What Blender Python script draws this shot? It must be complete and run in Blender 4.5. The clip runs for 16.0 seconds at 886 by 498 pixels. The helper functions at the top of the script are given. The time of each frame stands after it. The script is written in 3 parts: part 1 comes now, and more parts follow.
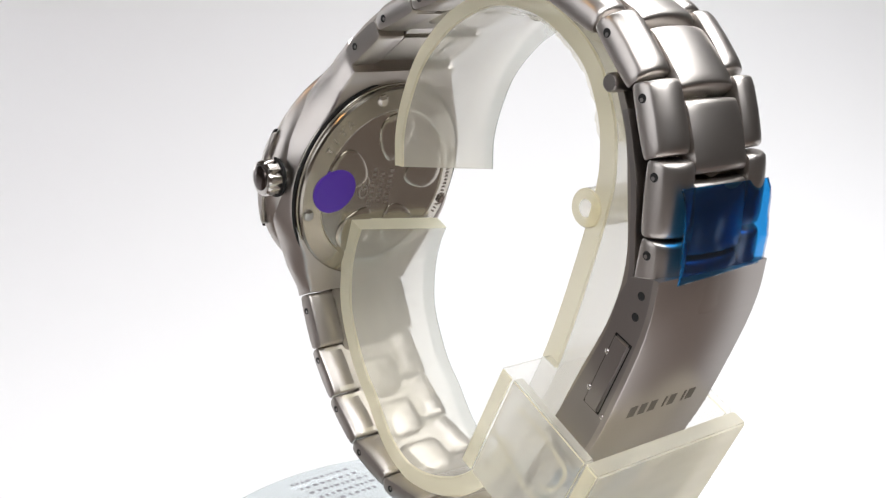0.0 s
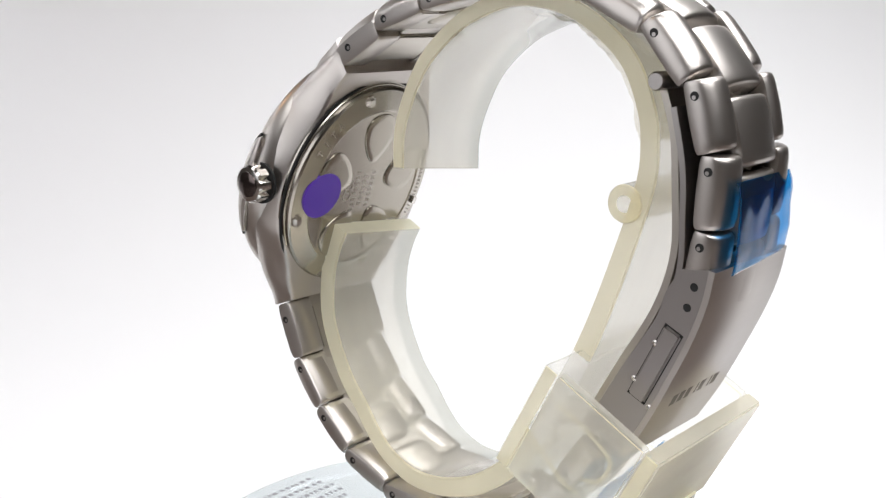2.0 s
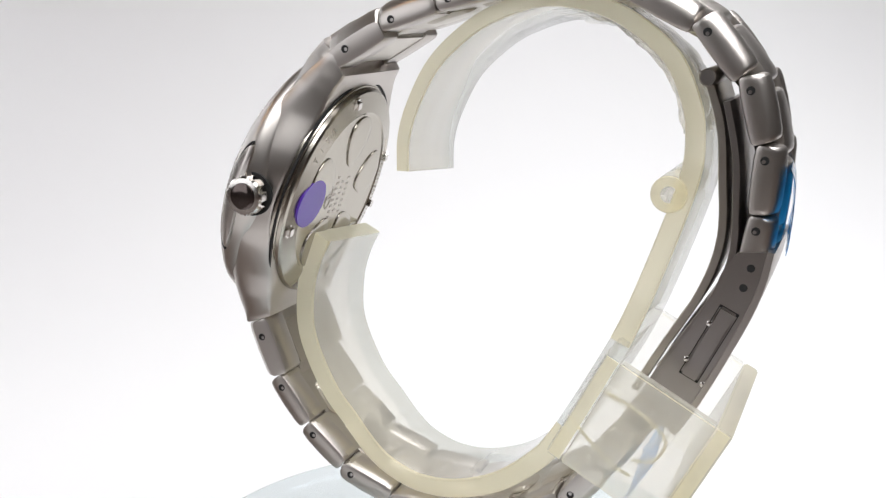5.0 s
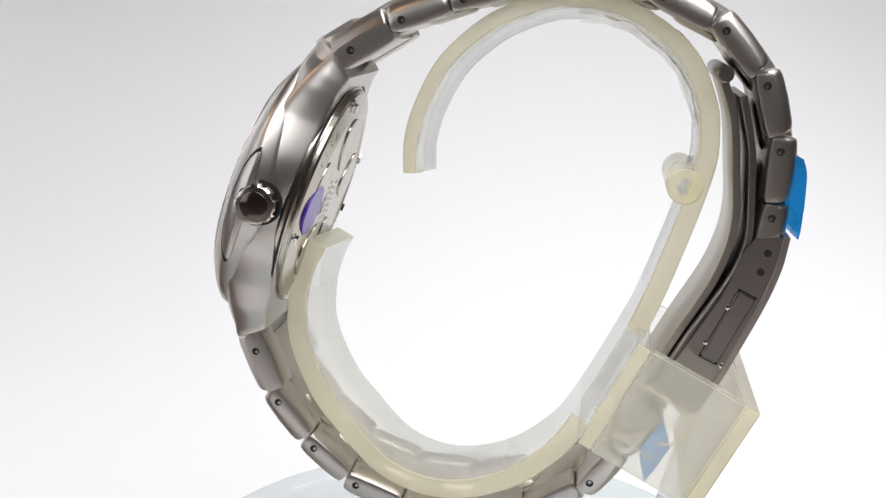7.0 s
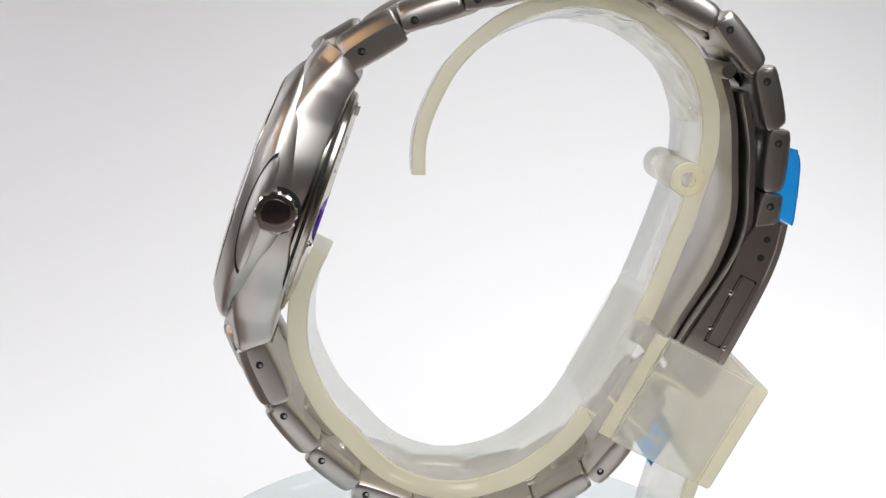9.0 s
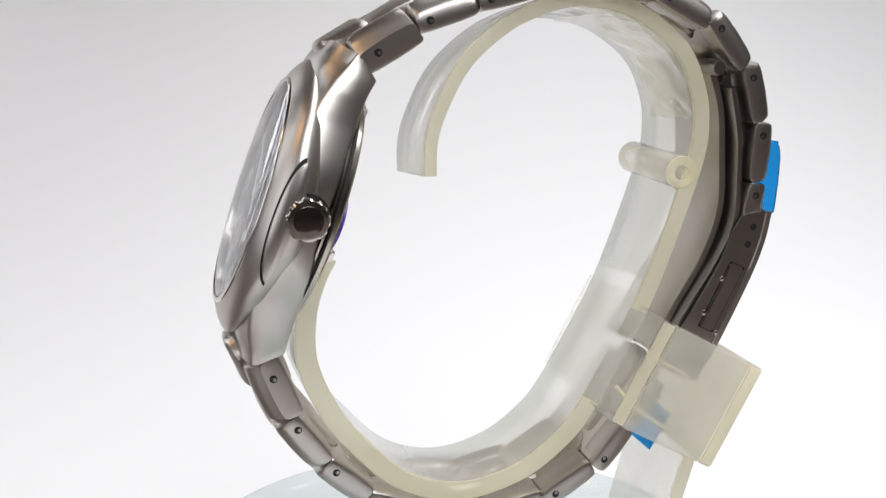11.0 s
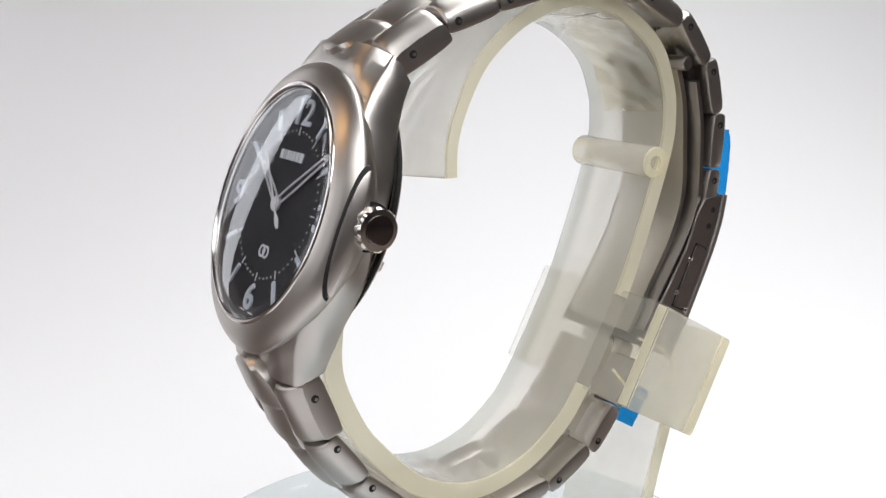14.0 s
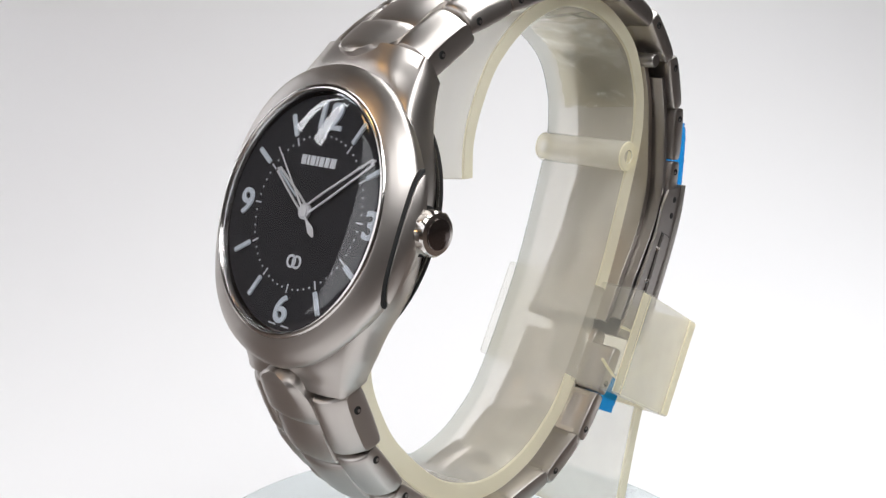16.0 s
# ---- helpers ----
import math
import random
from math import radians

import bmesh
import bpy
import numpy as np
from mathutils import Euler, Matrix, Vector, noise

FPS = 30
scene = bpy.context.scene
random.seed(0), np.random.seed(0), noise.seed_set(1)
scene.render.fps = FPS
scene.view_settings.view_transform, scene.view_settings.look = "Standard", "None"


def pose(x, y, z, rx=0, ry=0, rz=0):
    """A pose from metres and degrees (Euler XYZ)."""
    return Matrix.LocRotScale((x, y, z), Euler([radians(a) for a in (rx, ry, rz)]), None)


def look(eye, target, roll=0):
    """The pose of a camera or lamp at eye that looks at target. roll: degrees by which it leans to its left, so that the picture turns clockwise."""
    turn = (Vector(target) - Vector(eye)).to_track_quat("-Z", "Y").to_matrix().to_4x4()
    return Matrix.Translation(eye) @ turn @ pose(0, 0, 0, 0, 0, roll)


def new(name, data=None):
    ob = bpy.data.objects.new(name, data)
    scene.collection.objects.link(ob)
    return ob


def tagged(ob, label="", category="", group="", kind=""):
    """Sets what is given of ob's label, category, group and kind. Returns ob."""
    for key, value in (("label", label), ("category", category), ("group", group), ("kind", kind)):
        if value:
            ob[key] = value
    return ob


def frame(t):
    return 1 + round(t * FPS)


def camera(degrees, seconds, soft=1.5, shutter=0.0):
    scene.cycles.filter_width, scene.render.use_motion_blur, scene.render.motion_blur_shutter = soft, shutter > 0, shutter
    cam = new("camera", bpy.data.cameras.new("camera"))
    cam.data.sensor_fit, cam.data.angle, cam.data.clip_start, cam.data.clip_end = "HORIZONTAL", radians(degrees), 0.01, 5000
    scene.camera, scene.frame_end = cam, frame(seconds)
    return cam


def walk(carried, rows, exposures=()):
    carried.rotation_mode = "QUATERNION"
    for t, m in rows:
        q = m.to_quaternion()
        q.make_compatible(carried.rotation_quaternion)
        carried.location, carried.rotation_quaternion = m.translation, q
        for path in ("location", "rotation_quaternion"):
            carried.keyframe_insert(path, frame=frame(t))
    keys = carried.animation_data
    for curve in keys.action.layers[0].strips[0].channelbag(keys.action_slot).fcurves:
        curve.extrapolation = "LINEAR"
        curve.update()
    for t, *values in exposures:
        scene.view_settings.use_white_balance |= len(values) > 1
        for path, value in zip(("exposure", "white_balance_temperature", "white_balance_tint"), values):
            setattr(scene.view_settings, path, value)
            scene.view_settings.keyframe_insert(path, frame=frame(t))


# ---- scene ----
cam = camera(44.43, 16.0, soft=1.35)
EYE = pose(0.0, -0.15, 0.0834, 77.209, -0.785, 1.320)
walk(cam, [(0.0, EYE), (16.0, EYE)], [(0.0, 0.14), (3.5, 0.14), (7.0, 0.01), (9.0, -0.04), (16.0, -0.02)])

# turn of the turntable, degrees about its upright axis
TURN = [(0.0, -41.65), (0.5, -38.75), (1.0, -36.4), (1.5, -34.0), (2.0, -30.8), (2.5, -27.6), (3.0, -24.55),
        (3.5, -21.5), (4.0, -18.8), (6.5, -2.9), (7.0, 0.3), (7.5, 3.4), (8.0, 6.4), (8.5, 9.3), (9.0, 12.2),
        (11.5, 27.3), (12.0, 30.4), (12.5, 33.4), (13.0, 36.4), (13.5, 39.5), (14.0, 42.6), (14.5, 45.8),
        (15.0, 49.0), (15.5, 52.2), (16.0, 55.5)]
OFFSET = -8.1

# ---- light ----
world = bpy.data.worlds.new("world")
scene.world = world
world.use_nodes = True
world.node_tree.nodes["Background"].inputs[0].default_value = (1.0, 0.98, 0.97, 1)
world.node_tree.nodes["Background"].inputs[1].default_value = 0.05


def area_lamp(name, m, sx, sy, watts, colour):
    data = bpy.data.lights.new(name, "AREA")
    data.shape, data.size, data.size_y, data.energy, data.color = "RECTANGLE", sx, sy, watts, colour
    ob = new(name, data)
    ob.matrix_world = m
    return tagged(ob, "broad white light panel hanging over the turntable", "lamp")


for side_y in (-0.23, 0.09):
    area_lamp("light_panel", look((0.13, side_y, 0.35), (0.10, side_y * 0.6 + 0.01, 0.0)), 0.44, 0.20, 1.47, (0.968, 0.98, 1.0))
for side_y in (0.018, 0.052):
    area_lamp("light_bar", look((-0.36, side_y, 0.29), (0.0, 0.0, 0.09)), 0.014, 0.17, 0.07, (0.93, 0.95, 1.0))["label"] = "short upright cool light bar beside the paper sweep"
for deg in (128, 138, 149):
    u, v = 0.5 * math.cos(radians(deg)), 0.5 * math.sin(radians(deg))
    area_lamp("light_tube", look((u, v, 0.14), (0.0, 0.0, 0.10)), 0.036, 0.34, 0.12, (0.92, 0.945, 1.0))["label"] = "tall upright cool light tube beside the paper sweep"
area_lamp("side_light", look((-0.40, -0.24, 0.20), (0.0, 0.0, 0.07)), 0.34, 0.34, 0.62, (0.94, 0.955, 1.0))["label"] = "soft square light panel beside the camera"
area_lamp("ceiling_lamp", look((-0.78, -0.19, 1.05), (0.0, 0.0, 0.05)), 0.20, 0.20, 1.05, (1.0, 0.60, 0.26))["label"] = "warm ceiling lamp of the room"

# ---- materials ----
MM = 0.001


def material(name, colour, rough=0.5, metal=0.0, **more):
    m = bpy.data.materials.new(name)
    m.use_nodes = True
    b = m.node_tree.nodes["Principled BSDF"]
    b.inputs["Base Color"].default_value = (*colour, 1)
    b.inputs["Roughness"].default_value = rough
    b.inputs["Metallic"].default_value = metal
    for k, v in more.items():
        b.inputs[k.replace("_", " ")].default_value = v
    return m


def textured(m, scale, stretch, amount_rough, bump, tint=0.08, fine=1.0):
    """Two scales of noise on colour, roughness and relief."""
    t = m.node_tree
    b = t.nodes["Principled BSDF"]
    co = t.nodes.new("ShaderNodeTexCoord")
    mp = t.nodes.new("ShaderNodeMapping")
    mp.inputs["Scale"].default_value = stretch
    n1 = t.nodes.new("ShaderNodeTexNoise")
    n1.inputs["Scale"].default_value = scale
    n1.inputs["Detail"].default_value = 6
    n2 = t.nodes.new("ShaderNodeTexNoise")
    n2.inputs["Scale"].default_value = scale * 0.06
    n2.inputs["Detail"].default_value = 3
    t.links.new(co.outputs["Object"], mp.inputs["Vector"])
    t.links.new(mp.outputs[0], n1.inputs["Vector"])
    t.links.new(co.outputs["Object"], n2.inputs["Vector"])
    base = b.inputs["Roughness"].default_value
    mr = t.nodes.new("ShaderNodeMapRange")
    mr.inputs["To Min"].default_value = base - amount_rough
    mr.inputs["To Max"].default_value = base + amount_rough
    t.links.new(n1.outputs[0], mr.inputs[0])
    t.links.new(mr.outputs[0], b.inputs["Roughness"])
    c = b.inputs["Base Color"].default_value[:]
    mix = t.nodes.new("ShaderNodeMix")
    mix.data_type = "RGBA"
    mix.inputs[6].default_value = (*[x * (1 - tint) for x in c[:3]], 1)
    mix.inputs[7].default_value = (*[min(1, x * (1 + tint)) for x in c[:3]], 1)
    t.links.new(n2.outputs[0], mix.inputs[0])
    t.links.new(mix.outputs[2], b.inputs["Base Color"])
    bp = t.nodes.new("ShaderNodeBump")
    bp.inputs["Strength"].default_value = bump
    bp.inputs["Distance"].default_value = 0.00003
    t.links.new(n1.outputs[0], bp.inputs["Height"])
    t.links.new(bp.outputs[0], b.inputs["Normal"])
    return m


def clear(name, colour, haze, rough=0.05, ior=1.45, back=0.5, milk=(0.99, 0.975, 0.90)):
    """Clear plastic or glass: see-through, a little milky, with a glossy skin."""
    m = bpy.data.materials.new(name)
    m.use_nodes = True
    t = m.node_tree
    t.nodes.clear()
    out = t.nodes.new("ShaderNodeOutputMaterial")
    tr = t.nodes.new("ShaderNodeBsdfTransparent")
    tr.inputs[0].default_value = (*colour, 1)
    df = t.nodes.new("ShaderNodeBsdfDiffuse")
    df.inputs[0].default_value = (*milk, 1)
    tl = t.nodes.new("ShaderNodeBsdfTranslucent")
    tl.inputs[0].default_value = (*milk, 1)
    half = t.nodes.new("ShaderNodeMixShader")
    half.inputs[0].default_value = back
    t.links.new(df.outputs[0], half.inputs[1])
    t.links.new(tl.outputs[0], half.inputs[2])
    body = t.nodes.new("ShaderNodeMixShader")
    noise_tex = t.nodes.new("ShaderNodeTexNoise")
    noise_tex.inputs["Scale"].default_value = 3
    mr = t.nodes.new("ShaderNodeMapRange")
    mr.inputs["To Min"].default_value = haze * 0.88
    mr.inputs["To Max"].default_value = haze * 1.12
    t.links.new(noise_tex.outputs[0], mr.inputs[0])
    t.links.new(mr.outputs[0], body.inputs[0])
    t.links.new(tr.outputs[0], body.inputs[1])
    t.links.new(half.outputs[0], body.inputs[2])
    gl = t.nodes.new("ShaderNodeBsdfGlossy")
    gl.inputs["Roughness"].default_value = rough
    lw = t.nodes.new("ShaderNodeLayerWeight")
    lw.inputs["Blend"].default_value = 0.5
    pw = t.nodes.new("ShaderNodeMath")
    pw.operation = "POWER"
    pw.inputs[1].default_value = 5.0
    t.links.new(lw.outputs["Facing"], pw.inputs[0])
    fr = t.nodes.new("ShaderNodeMath")
    fr.operation = "MULTIPLY_ADD"
    r0 = ((ior - 1) / (ior + 1)) ** 2
    fr.inputs[1].default_value = 1 - r0
    fr.inputs[2].default_value = r0
    t.links.new(pw.outputs[0], fr.inputs[0])
    skin = t.nodes.new("ShaderNodeMixShader")
    t.links.new(fr.outputs[0], skin.inputs[0])
    t.links.new(body.outputs[0], skin.inputs[1])
    t.links.new(gl.outputs[0], skin.inputs[2])
    t.links.new(skin.outputs[0], out.inputs[0])
    return m


PAPER = textured(material("white_paper", (0.86, 0.86, 0.87), 0.7), 60, (1, 1, 1), 0.05, 0.2, 0.01)
WOOD = textured(material("brown_wood", (0.13, 0.10, 0.085), 0.4), 30, (1, 0.08, 1), 0.1, 0.3, 0.25)
ROOM = textured(material("grey_wall_paint", (0.42, 0.41, 0.40), 0.8), 40, (1, 1, 1), 0.05, 0.2, 0.03)
TITANIUM = textured(material("brushed_titanium", (0.49, 0.455, 0.425), 0.35, 1.0), 1500, (1, 0.06, 1), 0.03, 0.05, 0.05)
# darker copy of the titanium; the shade of clasp sides is in its colour
SHADED = textured(material("satin_titanium_shaded", (0.38, 0.355, 0.34), 0.31, 1.0), 1500, (1, 1, 0.1), 0.03, 0.05, 0.05)
INNER = textured(material("satin_titanium_inside", (0.51, 0.475, 0.425), 0.33, 1.0), 1500, (1, 0.06, 1), 0.03, 0.05, 0.05)
POLISHED = textured(material("polished_titanium", (0.62, 0.59, 0.56), 0.16, 1.0), 900, (1, 1, 1), 0.05, 0.05, 0.04)
BACK = textured(material("glossy_titanium_back", (0.42, 0.39, 0.34), 0.22, 1.0), 900, (1, 1, 1), 0.03, 0.03, 0.05)
ENGRAVED = textured(material("dark_engraving", (0.40, 0.37, 0.33), 0.35, 1.0), 900, (1, 1, 1), 0.05, 0.1, 0.05)
STAMPED = material("stamped_shadow", (0.22, 0.20, 0.185), 0.5, 1.0)
HOLE = material("dark_hole", (0.02, 0.02, 0.02), 0.6, 0.5)
DIAL = textured(material("black_dial", (0.030, 0.030, 0.034), 0.45, 0.0, Specular_IOR_Level=0.08), 800, (1, 1, 1), 0.02, 0.1, 0.05)
waves = DIAL.node_tree.nodes.new("ShaderNodeTexWave")
waves.bands_direction = "Z"
waves.inputs["Scale"].default_value = 260
waves.inputs["Distortion"].default_value = 2.2
waves.inputs["Detail"].default_value = 0
DIAL.node_tree.links.new(waves.outputs["Fac"], [n for n in DIAL.node_tree.nodes if n.bl_idname == "ShaderNodeBump"][0].inputs["Height"])
WHITE_PRINT = material("white_print", (0.75, 0.78, 0.82), 0.4)
LUME = material("pale_lume", (0.62, 0.68, 0.74), 0.45)
STEEL = material("satin_silver", (0.80, 0.80, 0.82), 0.38, 0.45)
ONYX = material("dark_crown_cap", (0.10, 0.08, 0.075), 0.14, 0.9)
CRYSTAL = clear("crystal", (0.97, 0.97, 0.98), 0.003, 0.02, 1.77)
PLASTIC = clear("clear_plastic", (0.999, 0.997, 0.985), 0.34, 0.10, 1.2, 0.5, (1.0, 0.975, 0.89))
MILKY = clear("milky_plastic", (0.997, 0.994, 0.98), 0.36, 0.25, 1.12, 0.6)
CLEAR = clear("clear_sleeve_plastic", (0.998, 0.996, 0.985), 0.13, 0.2, 1.15, 0.5)
EDGE = clear("frosted_plastic_edge", (0.995, 0.97, 0.87), 0.8, 0.35, 1.1, 0.6, (1.0, 0.95, 0.745))
THICK = clear("yellowed_thick_plastic", (0.99, 0.97, 0.9), 0.6, 0.2, 1.15, 0.8, (1.0, 0.965, 0.86))
BARE = bpy.data.materials.new("bare_clear_plastic")
BARE.use_nodes = True
BARE.node_tree.nodes.clear()
BARE.node_tree.links.new(BARE.node_tree.nodes.new("ShaderNodeBsdfTransparent").outputs[0], BARE.node_tree.nodes.new("ShaderNodeOutputMaterial").inputs[0])
# grey tint stands in for the dark line refraction draws along the rim
DARK_RIM = clear("refraction_tinted_rim", (0.66, 0.68, 0.66), 0.05, 0.08, 1.45, 0.5)
GLASS = clear("turntable_glass", (0.90, 0.94, 0.96), 0.16, 0.03, 1.45)
FILM = clear("blue_film", (0.13, 0.53, 0.84), 0.010, 0.10, 1.35)
PURPLE = material("purple_sticker", (0.10, 0.035, 0.42), 0.25)
TAPE = clear("clear_tape", (0.99, 0.98, 0.94), 0.05, 0.12, 1.6)
INK = material("grey_ink", (0.33, 0.33, 0.36), 0.7)

# ---- helpers for shapes; all sizes below in millimetres ----


def part(name, bm, mat, parent, label="", smooth=40):
    me = bpy.data.meshes.new(name)
    bmesh.ops.recalc_face_normals(bm, faces=bm.faces)
    bmesh.ops.scale(bm, vec=(MM, MM, MM), verts=bm.verts)
    for f in bm.faces:
        f.smooth = True
    for e in bm.edges:
        if len(e.link_faces) == 2 and e.calc_face_angle(0) > radians(smooth):
            e.smooth = False
    bm.to_mesh(me)
    bm.free()
    for m in mat if isinstance(mat, (list, tuple)) else [mat]:
        me.materials.append(m)
    ob = new(name, me)
    ob.parent = parent
    if label:
        tagged(ob, label)
    return ob


def thing(name, label, category, group="", kind=""):
    return tagged(new(name), label, category, group, kind)


def loft(rings, caps=True, closed=True, bm=None):
    """Skin over rings of points, each ring with the same count."""
    bm = bm or bmesh.new()
    vs = [[bm.verts.new(p) for p in ring] for ring in rings]
    k = len(rings[0])
    for a, b in zip(vs, vs[1:]):
        for i in range(k if closed else k - 1):
            j = (i + 1) % k
            bm.faces.new((a[i], a[j], b[j], b[i]))
    if caps:
        bm.faces.new(vs[0][::-1])
        bm.faces.new(vs[-1])
    return bm


def lathe(profile, place, steps=96, caps=(True, True), bm=None):
    """Turn (radius, height) points about an axis; place maps (x, y, h) to the world of the thing."""
    rings = []
    for r, h in profile:
        rings.append([place(r * math.cos(2 * math.pi * i / steps), r * math.sin(2 * math.pi * i / steps), h) for i in range(steps)])
    bm = loft(rings, caps=False, bm=bm)
    bm.verts.ensure_lookup_table()
    n0 = len(bm.verts) - steps * len(profile)
    if caps[0]:
        bm.faces.new([bm.verts[n0 + i] for i in range(steps)][::-1])
    if caps[1]:
        bm.faces.new([bm.verts[len(bm.verts) - steps + i] for i in range(steps)])
    return bm


def block(bm, place, x0, x1, y0, y1, z0, z1, bevel=0.0):
    vs = [bm.verts.new(place(x, y, z)) for x in (x0, x1) for y in (y0, y1) for z in (z0, z1)]
    quads = ((0, 1, 3, 2), (4, 6, 7, 5), (0, 4, 5, 1), (2, 3, 7, 6), (0, 2, 6, 4), (1, 5, 7, 3))
    fs = [bm.faces.new([vs[i] for i in q]) for q in quads]
    if bevel:
        es = list({e for f in fs for e in f.edges})
        bmesh.ops.bevel(bm, geom=es, offset=bevel, segments=2, affect="EDGES", clamp_overlap=True)
    return bm


def smooth_path(points, steps=6):
    """Catmull-Rom through the points."""
    out = []
    pts = [Vector(p) for p in points]
    ext = [2 * pts[0] - pts[1]] + pts + [2 * pts[-1] - pts[-2]]
    for a, b, c, d in zip(ext, ext[1:], ext[2:], ext[3:]):
        for i in range(steps):
            t = i / steps
            out.append(0.5 * (2 * b + (c - a) * t + (2 * a - 5 * b + 4 * c - d) * t * t + (3 * b - a - 3 * c + d) * t ** 3))
    out.append(pts[-1])
    return out


def table(x, rows):
    return float(np.interp(x, [r[0] for r in rows], [r[1] for r in rows]))


def eased(x, rows, reach=2.4):
    """The table with its corners rounded off."""
    return sum(table(x + reach * k / 6, rows) for k in range(-6, 7)) / 13


MID = 0.3  # the watch's middle plane across the bracelet

HMID = 0.1  # across the bezel and back
GMID, OV, OS = 0.5, 0.945, 1.015  # across the oval glass, and its two stretches
CMID = 0.8  # across the case body

# head of the watch: s up to twelve, v across, n out of the dial
HEAD_C, HEAD_S, HEAD_N = Vector((-21.1, 0, 56.2)), Vector((0.3355, 0, 0.942)), Vector((-0.942, 0, 0.3355))


def head(s, v, n):
    return HEAD_C + HEAD_S * s + HEAD_N * n + Vector((0, v, 0))


def dial_at(x, y, h):
    """x to three, y to twelve, h out of the dial."""
    return head(y - 0.4, -x - 0.4, h)


# ---- the photo table and the room ----
def slab(name, label, category, mat, x0, x1, y0, y1, z0, z1):
    bm = block(bmesh.new(), lambda a, b, c: (a, b, c), x0, x1, y0, y1, z0, z1)
    return tagged(part(name, bm, mat, None), label, category, kind="structure")


def photo_table():
    prof = [(52, -24)]
    for i in range(25):
        a = math.radians(90 * i / 24)
        prof.append((130 + 430 * math.sin(a), -24 + 430 * (1 - math.cos(a))))
    prof.append((560, 640))
    rings = []
    for x in np.linspace(-620, 380, 26):
        rings.append([(x, y, z) for y, z in prof] + [(x, y + (3 if y > 500 else 0), z - 3) for y, z in prof[::-1]])
    sweep = part("backdrop", loft(rings), PAPER, None, smooth=60)
    tagged(sweep, "white seamless paper sweep behind the turntable", "backdrop", kind="structure")
    slab("paper_sheet", "white paper sheet under the turntable", "paper", PAPER, -45, 45, -40, 51, -26.5, -24.2)
    slab("paper_sheet", "white paper sheet lying before the turntable", "paper", PAPER, -120, 80, -150, -41, -26.5, -24.2)
    slab("floor", "dark brown wooden desk top under the paper", "desk", WOOD, -1300, 1300, -1300, 1300, -60, -27.5)
    slab("wall_north", "plain grey room wall", "wall", ROOM, -1300, 1300, 1300, 1340, -60, 1700)
    slab("wall_south", "plain grey room wall", "wall", ROOM, -1300, 1300, -1340, -1300, -60, 1700)
    slab("wall_west", "plain grey room wall", "wall", ROOM, -1340, -1300, -1300, 1300, -60, 1700)
    slab("wall_east", "plain grey room wall", "wall", ROOM, 1300, 1340, -1300, 1300, -60, 1700)
    slab("ceiling", "plain white room ceiling", "ceiling", ROOM, -1300, 1300, -1300, 1300, 1701, 1740)


photo_table()


# ---- turntable ----
def turntable():
    ob = thing("turntable", "round clear glass turntable plate on a white base", "turntable")
    bm = lathe([(0.5, -3), (43.0, -3), (43.6, -2.4), (43.6, -0.6), (43.0, 0), (0.5, 0)], lambda x, y, h: (x, y, h), 120)
    part("plate", bm, GLASS, ob, "clear bluish glass disc")
    return ob


def turntable_base():
    ob = thing("plinth", "white plastic base under a glass turntable", "plinth")
    bm = lathe([(30, -24), (36, -23.5), (36, -8), (34, -6), (12, -5.6), (12, -3.05), (1, -3.05)], lambda x, y, h: (x, y, h), 80)
    part("housing", bm, PAPER, ob)
    return ob


plate = turntable()
turntable_base()


# ---- the watch ----
watch = thing("wristwatch", "brushed titanium wristwatch with black dial, buckled round a clear stand", "watch")


def case_half(s):
    return eased(s if s > 0 else -s, [(0, 16.7), (5, 16.3), (8, 15.0), (10, 13.9), (12.3, 12.7), (14.4, 11.7), (17, 10.5), (19, 9.8), (21.2, 9.35)])


